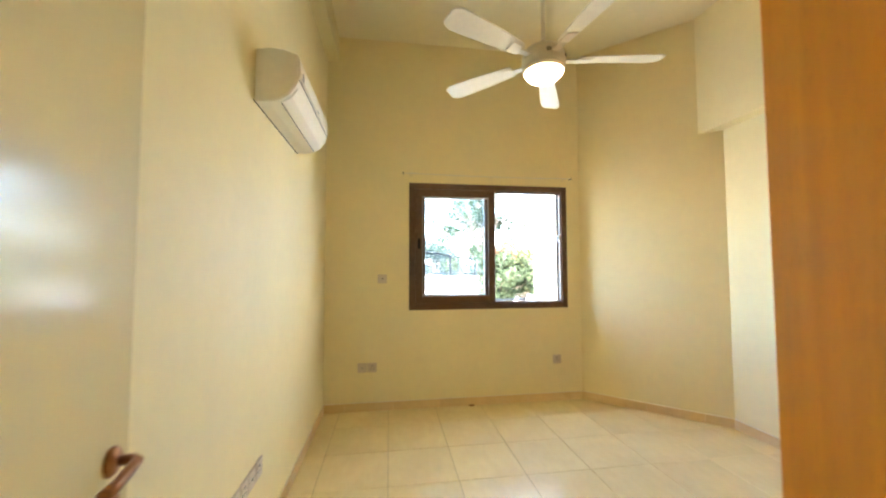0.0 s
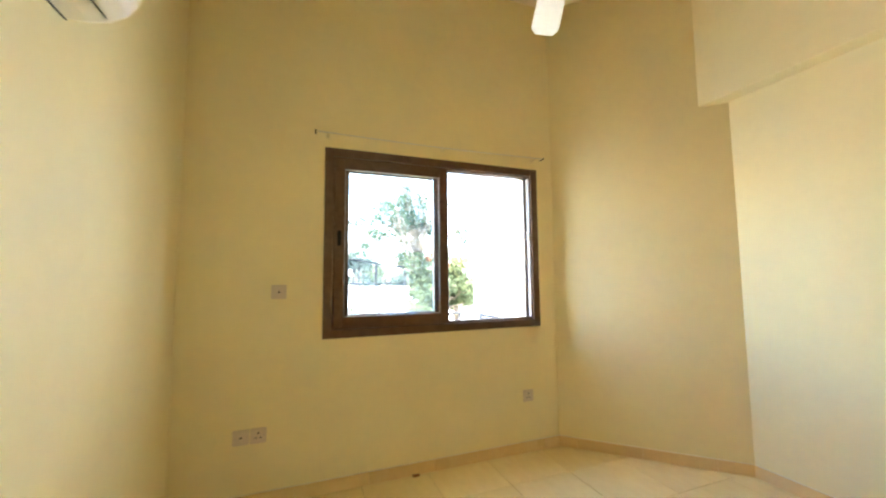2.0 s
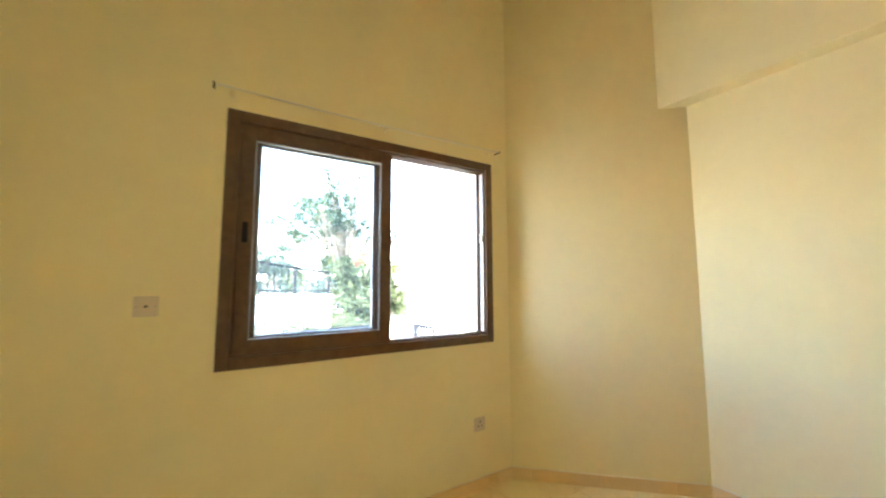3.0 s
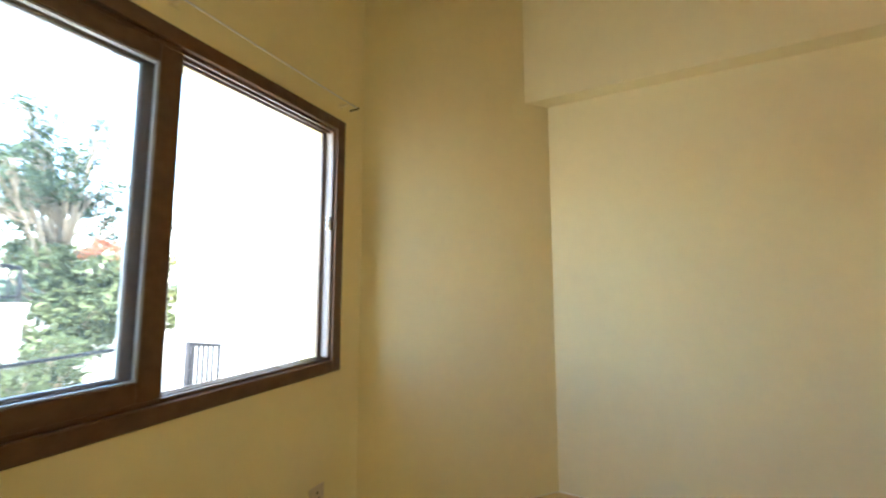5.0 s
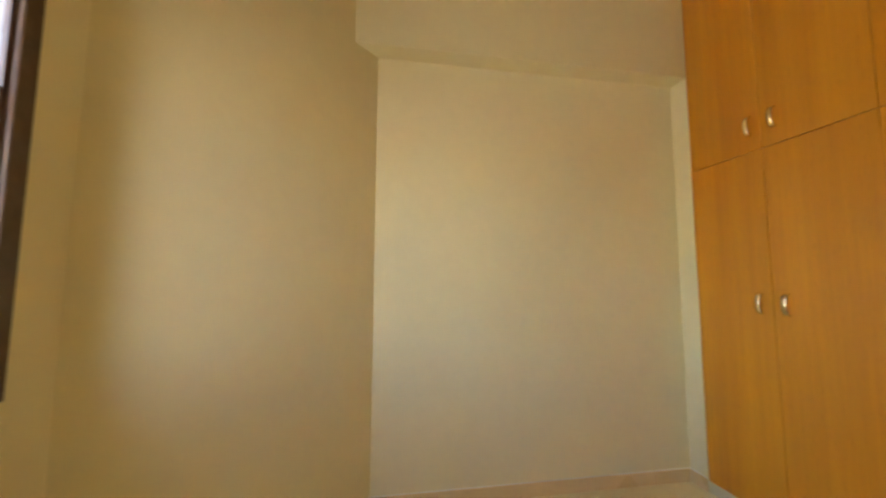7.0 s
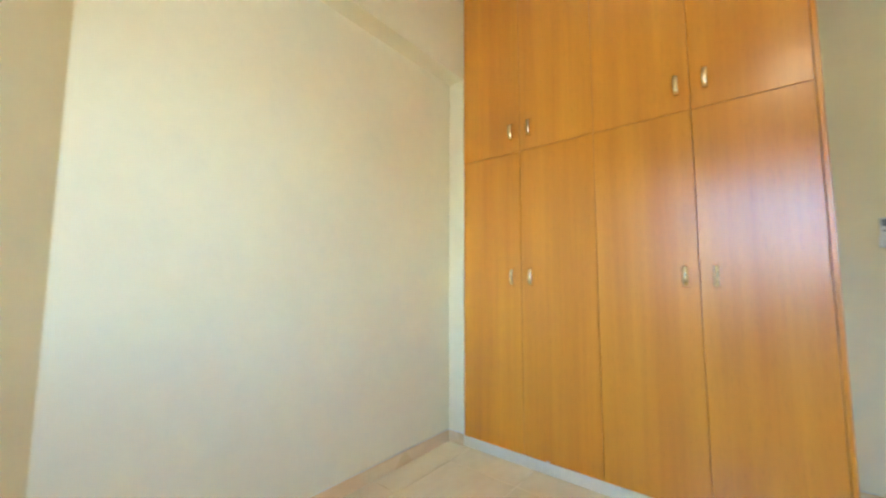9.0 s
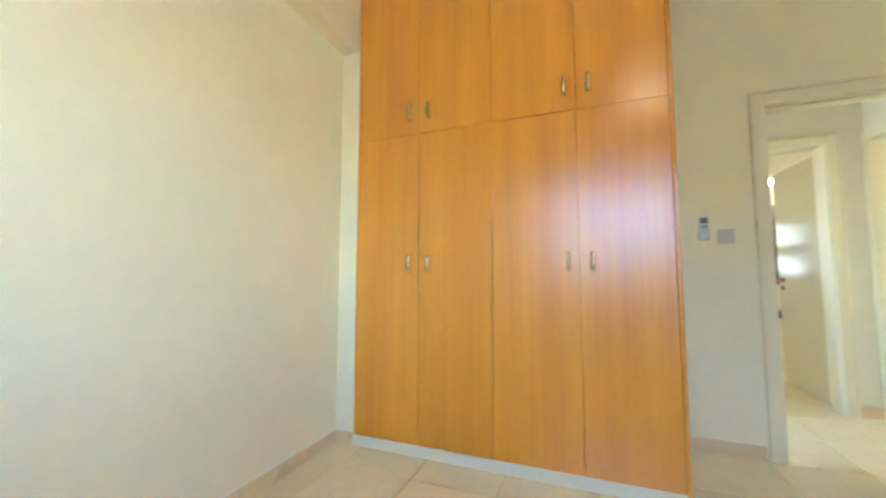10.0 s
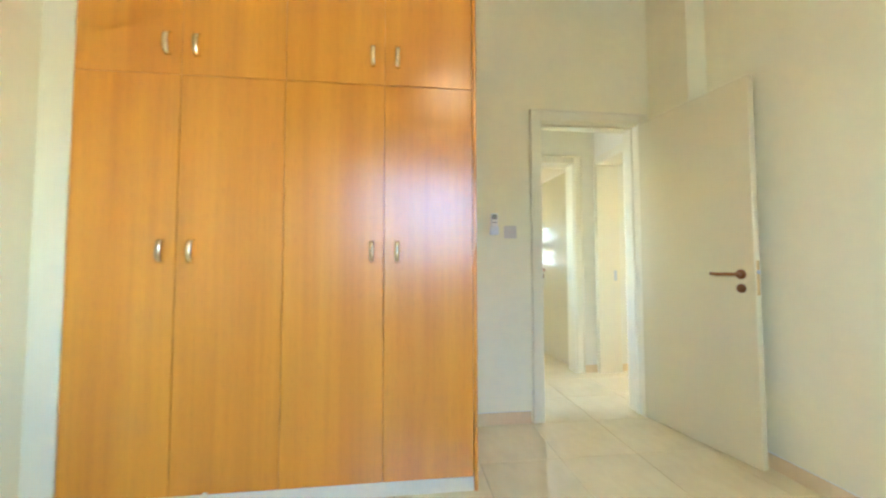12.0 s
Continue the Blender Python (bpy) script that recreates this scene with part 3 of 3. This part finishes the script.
for k in range(6):
    a = k * math.pi / 3
    part("vent_slot", boxes(((0.1255, -0.012, 2.546), (0.1285, 0.012, 2.552)), ((0.1255, -0.012, 2.558), (0.1280, 0.012, 2.564)), m=pose(0, 0, 0, 0, 0, math.degrees(a) + 20)), M_DARK, fan)


def blade_bm():
    bm = bmesh.new()
    n = 12
    top, low = [], []
    for k in range(n + 1):
        u = k / n
        x = 0.20 + 0.49 * u
        w = 0.043 + 0.025 * math.sin(u * math.pi * 0.5)
        if u > 0.9:
            w *= math.sqrt(max(0.08, 1 - ((u - 0.9) / 0.1) ** 2 * 0.6))
        for z, rows in ((0.003, top), (-0.003, low)):
            rows.append([bm.verts.new((x, -w, z)), bm.verts.new((x, w, z))])
    for k in range(n):
        bm.faces.new((top[k][0], top[k + 1][0], top[k + 1][1], top[k][1]))
        bm.faces.new((low[k][1], low[k + 1][1], low[k + 1][0], low[k][0]))
        for s in (0, 1):
            bm.faces.new((top[k][s], low[k][s], low[k + 1][s], top[k + 1][s]))
    bm.faces.new((top[0][0], top[0][1], low[0][1], low[0][0]))
    bm.faces.new((top[n][0], low[n][0], low[n][1], top[n][1]))
    bmesh.ops.transform(bm, matrix=pose(0, 0, 0, 12), verts=bm.verts)
    return bm


blade_mesh = mesh_of("blade", blade_bm(), M_BLADE)
bm = boxes(((0.10, -0.022, -0.014), (0.20, 0.022, -0.004)), bevel=0.003)
add_box(bm, (0.19, -0.035, -0.012), (0.28, 0.035, -0.004), pose(0, 0, 0, 12), 0.003)
arm_mesh = mesh_of("blade_arm", bm, M_BLADE)
for k in range(5):
    b = new("blade", blade_mesh)
    b.parent = fan
    b.matrix_basis = pose(0, 0, 2.56, 0, 0, 62 + 72 * k)
    arm = new("blade_arm", arm_mesh)
    arm.parent = b


# ---- plates and small wall things ----
def plate_mesh():
    bm = boxes(((-0.043, 0, -0.043), (0.043, 0.009, 0.043)), bevel=0.003, seg=2)
    return mesh_of("cover_plate", bm, M_PLATE)


PLATE = plate_mesh()


def wall_plate(name, label, category, at, yaw, pins="", group=""):
    """A square plate; local +y stands out of the wall."""
    ob = thing(name, label, category, at, group)
    ob.rotation_euler = (0, 0, radians(yaw))
    c = new("cover_plate", PLATE)
    c.parent = ob
    if pins == "socket":
        for nm, lo, hi in (("pin_hole", (-0.004, 0.0085, 0.010), (0.004, 0.0097, 0.021)), ("pin_hole", (-0.017, 0.0085, -0.014), (-0.008, 0.0097, -0.007)), ("pin_hole", (0.008, 0.0085, -0.014), (0.017, 0.0097, -0.007))):
            part(nm, boxes((lo, hi)), M_DARK, ob)
        part("rocker", boxes(((0.022, 0.008, 0.012), (0.032, 0.0125, 0.028)), bevel=0.001), M_PLATE, ob)
    elif pins == "switch":
        part("rocker", boxes(((-0.012, 0.008, -0.017), (0.012, 0.0135, 0.017)), bevel=0.002), M_PLATE, ob)
    elif pins == "outlet":
        part("pin_hole", boxes(((-0.006, 0.0085, -0.005), (0.006, 0.0097, 0.005))), M_DARK, ob)
    for x in (-0.030, 0.030):
        part("screw", lathe([(0.003, 0), (0.0026, 0.0012)], 8, pose(x, 0.0088, 0, -90)), M_GREY, ob)
    return ob


yn = Y_N
wall_plate("cable_outlet", "white cable outlet plate on the cream wall", "wall outlet", (0.350, yn, 0.398), 180, "outlet")
wall_plate("power_socket", "white three-pin power socket beside a cable outlet", "power socket", (0.440, yn, 0.398), 180, "socket")
wall_plate("power_socket", "white three-pin power socket low on the wall", "power socket", (2.280, yn, 0.410), 180, "socket")
wall_plate("blank_plate", "white outlet plate beside the window", "wall outlet", (0.530, yn, 1.228), 180, "outlet")
for k in range(4):
    wall_plate("power_socket", "white plate in a row low on the wall", "power socket", (0.0, 1.243 + 0.087 * k, 0.415), -90, "socket" if k % 2 else "outlet", "row of plates on the west wall")
wall_plate("light_switch", "white light switch plate beside the door", "light switch", (1.165, Y_S, 1.268), 0, "switch")

rc = thing("remote_control", "white air conditioner remote in its wall holder", "remote control", (1.277, Y_S, 1.32))
part("holder", boxes(((-0.030, 0, -0.072), (0.030, 0.026, -0.015)), bevel=0.005), M_WHITE, rc, "white wall holder")
part("remote", boxes(((-0.024, 0.004, -0.06), (0.024, 0.021, 0.073)), bevel=0.005), M_WHITE, rc)
part("screen", boxes(((-0.018, 0.0208, 0.030), (0.018, 0.0222, 0.064))), M_GREYTXT, rc, "grey display")
for i in range(3):
    part("button", boxes(((-0.016 + 0.012 * i, 0.0205, 0.004), (-0.008 + 0.012 * i, 0.0228, 0.016)), bevel=0.001), M_GREYTXT, rc)

chip = tagged(part("wood_chip", boxes(((1.365, Y_N - 0.035, 0.0005), (1.415, Y_N - 0.014, 0.012)), bevel=0.003), M_BRONZE), "small brown wood chip lying at the skirting", "debris")

# ---- bathroom bits seen through the doorways ----
def small_window(name, label, x0, x1, z0, z1, bars, glass=None, stile=0.05, bar=0.02):
    ob = thing(name, label, "window", kind="structure")
    w = 0.05
    for lo, hi in (((x0, -3.56, z0), (x0 + w, -3.49, z1)), ((x1 - stile, -3.56, z0), (x1, -3.49, z1)), ((x0 + w, -3.56, z0), (x1 - w, -3.49, z0 + w)), ((x0 + w, -3.56, z1 - w), (x1 - w, -3.49, z1))):
        part("window_frame", boxes((lo, hi), bevel=0.002), M_FRAME, ob)
    for z in bars:
        part("glazing_bar", boxes(((x0 + w, -3.54, z), (x1 - w, -3.515, z + bar))), M_FRAME, ob)
    p = part("pane", boxes(((x0 + w, -3.530, z0 + w), (x1 - w, -3.526, z1 - w))), glass or M_GLASS, ob)
    p.visible_shadow = glass is not None


small_window("window_2", "small brown framed frosted bathroom window with glazing bars", BX0, BX1, 0.92, 1.95, (1.08, 1.22, 1.35, 1.47, 1.59, 1.70, 1.82), M_FROST, 0.105)
small_window("window_3", "small brown framed frosted bathroom window with one bar", CX0, CX1, CZ0, CZ1, (1.27,), M_FROST, bar=0.16)
bl = thing("bathroom_light", "small white ceiling light switched on", "ceiling light", (-0.13, -3.1, 0))
part("stem", tube([(0, 0, 2.26), (0, 0, Z_H)], 0.012, 10), M_WHITE, bl)
part("shade", lathe([(0.09, 2.19), (0.085, 2.23), (0.04, 2.26), (0.014, 2.275)], 24), M_WHITE, bl, "white bell shade")
part("bulb", lathe([(0.02, 2.135), (0.06, 2.145), (0.075, 2.17), (0.08, 2.19)], 20), M_LAMP2, bl, "glowing lamp glass")
ws = thing("bathroom_shelf", "small wooden shelf under the bathroom window", "shelf", (0, 0, 0))
part("board", boxes(((-0.75, -3.5, 0.60), (-0.22, -3.36, 0.625)), bevel=0.002), M_WOOD, ws)
part("bracket", boxes(((-0.66, -3.5, 0.50), (-0.64, -3.40, 0.60))), M_IRON, ws)
part("bracket", boxes(((-0.32, -3.5, 0.50), (-0.30, -3.40, 0.60))), M_IRON, ws)

# ---- outdoors ----
tagged(part("ground", boxes(((-600, Y_N + 0.27, -0.62), (600, 900, -0.50)), ((-600, -600, -0.62), (600, -3.7, -0.50)), ((-600, -3.7, -0.62), (-2.6, Y_N + 0.27, -0.50)), ((X_E + 0.25, -3.7, -0.62), (600, Y_N + 0.27, -0.50))), M_GROUND),
       "pale dry ground around the house", "ground", kind="structure")
structure("roof", boxes(((-0.6, -0.8, Z_C + 0.22), (X_E + 0.6, Y_N + 0.45, Z_C + 0.4)), ((-2.9, -4.0, Z_H + 0.15), (3.0, -0.8, Z_H + 0.32))), M_RENDERED, "plain flat roof slab of the house", "roof")
nb = thing("neighbour_house", "white rendered house wing in full sun", "house", (0, 0, 0))
part("wall", prism([(3.40, 6.5), (11.0, 6.5), (11.0, 12.0), (7.1, 12.0)], -0.5, 5.6), M_RENDERED, nb)
part("roof", prism([(3.1, 6.3), (11.2, 6.3), (11.2, 12.2), (6.95, 12.2)], 5.6, 5.8), M_RENDERED, nb)

gw = thing("garden_wall", "white rendered retaining wall with a coping", "wall", (0, 0, 0), kind="structure")
part("wall_body", boxes(((-4.0, 8.05, -0.5), (2.62, 8.30, 1.05))), M_RENDERED, gw)
part("coping", boxes(((-4.0, 8.0, 1.05), (2.66, 8.35, 1.13)), bevel=0.01), M_STONE, gw)

rl = thing("garden_railing", "dark iron garden railing on the white wall", "railing", (0, 0, 0))


def rail_z(x):
    return 1.90 - 0.145 * x


part("top_rail", tube([(-4.0, 8.15, rail_z(-4.0)), (2.6, 8.15, rail_z(2.6))], 0.026, 8), M_IRON, rl)
part("bottom_rail", tube([(-4.0, 8.15, 1.22), (2.6, 8.15, 1.20)], 0.018, 8), M_IRON, rl)
for x in (-1.9, -0.6, 0.7, 2.02, 2.6):
    part("post", boxes(((x - 0.02, 8.13, 1.13), (x + 0.02, 8.17, rail_z(x))), bevel=0.003), M_IRON, rl)
for k in range(44):
    x = -2.0 + 0.105 * k
    part("baluster", boxes(((x - 0.009, 8.141, 1.21), (x + 0.009, 8.159, rail_z(x)))), M_IRON, rl)

hr = thing("stair_handrail", "thin grey metal handrail along the garden steps", "railing", (0, 0, 0))
part("top_rail", tube([(0.2, 5.7, 0.45), (1.43, 6.0, 0.74), (3.05, 6.1, 0.76)], 0.016, 8), M_IRON, hr)
for x, y, z in ((0.3, 5.72, 0.48), (1.43, 6.0, 0.74), (2.95, 6.1, 0.76)):
    part("post", tube([(x, y, -0.5), (x, y, z)], 0.014, 8), M_IRON, hr)

gt = thing("terrace_gate", "small grey metal railing panel before the white wall", "railing", (0, 0, 0))
for a, b, r in (((3.27, 6.02, -0.5), (3.27, 6.02, 0.75), 0.032), ((3.58, 6.0, -0.5), (3.58, 6.0, 0.67), 0.022)):
    part("post", tube([a, b], r, 8), M_IRON, gt)
part("top_rail", tube([(3.25, 6.02, 0.735), (3.60, 6.0, 0.665)], 0.02, 8), M_IRON, gt)
for k in range(5):
    x = 3.32 + 0.05 * k
    part("baluster", tube([(x, 6.01, -0.3), (x, 6.01, 0.72 - (x - 3.27) * 0.2)], 0.018, 8), M_IRON, gt)


def leaves(rng, clumps, count, size):
    """Many small bent leaves scattered in clumps (centre, radius)."""
    verts, faces = [], []
    total = sum(r ** 2 for _, r in clumps)
    for c, r in clumps:
        for _ in range(int(count * r * r / total)):
            d = Vector((rng.gauss(0, 1), rng.gauss(0, 1), rng.gauss(0, 1))).normalized() * r * rng.uniform(0.35, 1.0) ** 0.6
            p = Vector(c) + Vector((d.x, d.y, d.z * 0.8))
            t = Vector((rng.gauss(0, 1), rng.gauss(0, 1), rng.gauss(-0.3, 0.7))).normalized()
            s = t.cross(Vector((rng.gauss(0, 1), rng.gauss(0, 1), rng.gauss(0, 1)))).normalized()
            ln = size * rng.uniform(0.6, 1.3)
            w = ln * 0.21
            n = t.cross(s) * ln * 0.12
            k = len(verts)
            verts += [p, p + t * ln * 0.5 + s * w + n, p + t * ln, p + t * ln * 0.5 - s * w + n]
            faces += [(k, k + 1, k + 2), (k, k + 2, k + 3)]
    me = bpy.data.meshes.new("crown")
    me.from_pydata([tuple(v) for v in verts], [], faces)
    return me


def tree(name, label, base, height, clumps, count, size, mat, seed, trunk=0.09):
    rng = random.Random(seed)
    ob = thing(name, label, "tree", base)
    top = Vector((rng.uniform(-0.1, 0.1), rng.uniform(-0.1, 0.1), height))
    bm = tube([(0, 0, 0), (0.04, 0.02, height * 0.35), (top.x * 0.6, top.y * 0.6, height * 0.7), tuple(top)], trunk, 9, trunk * 0.3)
    for c, r in clumps:
        s = Vector((0.03, 0.02, height * rng.uniform(0.3, 0.75)))
        e = Vector(c)
        tube([s, s.lerp(e, 0.5) + Vector((0, 0, 0.12)), e], trunk * 0.38, 7, 0.008, bm)
        for _ in range(3):
            tip = e + Vector((rng.uniform(-1, 1), rng.uniform(-1, 1), rng.uniform(-0.4, 1))) * r * 0.9
            tube([e.lerp(s, 0.25), e.lerp(tip, 0.5), tip], 0.014, 5, 0.004, bm)
    part("trunk", bm, M_BARK, ob, "grey-brown trunk and limbs")
    me = leaves(rng, clumps, count, size)
    me.materials.append(mat)
    cr = new("crown", me)
    cr.parent = ob
    return ob


def ring_clumps(rng, centre, spread, n, r0, r1):
    return [((centre[0] + rng.gauss(0, spread[0]), centre[1] + rng.gauss(0, spread[1]), centre[2] + rng.gauss(0, spread[2])), rng.uniform(r0, r1)) for _ in range(n)]


rng = random.Random(5)
tree("garden_tree", "slender garden tree with a fine airy crown", (3.30, 9.4, -0.5), 3.6,
     ring_clumps(rng, (-0.25, 0, 3.2), (0.54, 0.4, 0.40), 75, 0.12, 0.24), 8500, 0.085, M_LEAF, 11, 0.06)
flowering = tree("garden_shrub", "dense long-leaved green shrub behind the railing", (3.28, 8.9, -0.5), 1.6,
     ring_clumps(rng, (0.0, 0, 1.55), (0.50, 0.3, 0.42), 24, 0.20, 0.36), 7000, 0.13, M_LEAF_S, 12, 0.05)
me = leaves(random.Random(31), [((0.30, -0.1, 2.35), 0.20), ((0.08, -0.12, 2.22), 0.14), ((0.46, -0.1, 2.12), 0.12)], 420, 0.06)
me.materials.append(M_BLOSSOM)
blossom = tagged(new("blossoms", me), "small coral-orange blossoms")
blossom.parent = flowering
tree("garden_shrub", "sunlit yellow-green shrub beside the white house", (4.35, 9.6, -0.5), 1.6,
     ring_clumps(rng, (0.0, 0, 1.6), (0.36, 0.3, 0.45), 16, 0.22, 0.36), 4800, 0.10, M_LEAF_Y, 13, 0.05)
for i, (bx, by) in enumerate(((1.3, 7.2), (1.9, 7.3), (2.5, 7.2), (0.7, 7.2))):
    tree("low_bush", "low green bush along the garden wall", (bx, by, -0.5), 0.7,
         ring_clumps(rng, (0.0, 0, 0.92), (0.26, 0.2, 0.14), 9, 0.16, 0.28), 3000, 0.065, M_LEAF_S, 20 + i, 0.03)

fh = thing("far_house", "white flat-roofed house beyond the garden", "house", (-2.6, 24, -0.5))
part("wall", boxes(((0, 0, 0), (5.4, 5, 2.05))), M_RENDERED, fh)
part("roof", boxes(((-0.5, -0.6, 2.05), (5.9, 5.3, 2.35)), bevel=0.02), M_STONE, fh)
for x in (1.2, 3.6):
    w = part("window", boxes(((x, -0.02, 0.6), (x + 0.9, 0.05, 1.7))), M_FRAME, fh)
    part("sill", boxes(((x - 0.05, -0.08, 0.52), (x + 0.95, 0.0, 0.6))), M_STONE, w)
for i, (bx, by, s) in enumerate(((1.0, 27, 1.25), (4.4, 30, 1.0), (-3.5, 33, 1.4))):
    tree("far_tree", "round-crowned tree beyond the far house", (bx, by, -0.5), 3.0 * s,
         ring_clumps(rng, (0.0, 0, 3.1 * s), (0.9 * s, 0.8 * s, 0.5 * s), 14, 0.6 * s, 1.0 * s), 3200, 0.30, M_LEAF_FAR, 40 + i, 0.16)
wr = random.Random(9)
me = leaves(wr, [((-45 + 110 * k / 70 + wr.uniform(-1, 1), 62 + wr.uniform(-8, 8), wr.uniform(-0.2, 1.6)), wr.uniform(1.6, 3.2)) for k in range(71)], 15000, 0.9)
me.materials.append(M_LEAF_FAR)
tagged(new("far_woods", me), "low green woods on the horizon", "woods", kind="stuff")

# ---- skirting tiles ----
SK_H, SK_T = 0.076, 0.011


def skirting(name, a, b, offset=0.0, label="beige ceramic skirting along the wall"):
    """Skirting pieces along the wall face from a to b; the room lies to the left of that way."""
    a, b = Vector((*a, 0)), Vector((*b, 0))
    d = (b - a)
    total = d.length
    yaw = math.degrees(math.atan2(d.y, d.x))
    ob = thing(name, label, "baseboard", a, kind="structure")
    ob.rotation_euler = (0, 0, radians(yaw))
    s = 0.0
    e = offset if offset > 0 else TILE
    while s < total - 0.004:
        e = min(e, total)
        part("skirting_tile", boxes(((s + 0.0008, 0.0005, 0.0), (e - 0.0008, SK_T, SK_H)), bevel=0.0016), M_SKIRT, ob)
        s, e = e, e + TILE
    part("caulk_bead", boxes(((0.002, 0.0, SK_H - 0.001), (total - 0.002, 0.006, SK_H + 0.004)), bevel=0.0012), M_CAULK, ob, "pale line of caulk on the skirting")
    return ob


skirting("baseboard_west", (0, Y_N), (0, NIB_Y), 0.3)
skirting("baseboard_north", (X_N2, Y_N), (0, Y_N), 0.14)
skirting("baseboard_northeast", (X_E, Y_E1), (X_N2, Y_N), 0.2)
skirting("baseboard_east", (X_E, Y_W), (X_E, Y_E1), 0.25)
skirting("baseboard_pier", (X_B, Y_W - 0.002), (X_E, Y_W - 0.002))
skirting("baseboard_south", (1.032, Y_S), (WR, Y_S), 0.42)
skirting("baseboard_hall_south", (X_HW + 0.016, Y_H1), (0.118, Y_H1))
skirting("baseboard_side_room", (-2.4, Y_H1), (X_HW - 0.216, Y_H1), 0.3)

# ---- floor tiles ----
tile_mesh = mesh_of("floor_tile", boxes(((-TILE / 2 + 0.0013, -TILE / 2 + 0.0013, -0.012), (TILE / 2 - 0.0013, TILE / 2 - 0.0013, 0.0)), bevel=0.0012), M_TILE)
floor = bpy.data.objects["floor"]
for i in range(-6, 9):
    for j in range(-9, 8):
        x, y = TX + TILE * (i + 0.5), TY + TILE * (j + 0.5)
        if y > Y_S and not (-0.2 < x < X_E + 0.2 and y < Y_N + 0.2):
            continue
        if y < Y_S and not (-2.5 < x < 2.6 and y > -3.6):
            continue
        t = new("floor_tile", tile_mesh)
        t.parent = floor
        t.location = (x, y, 0)
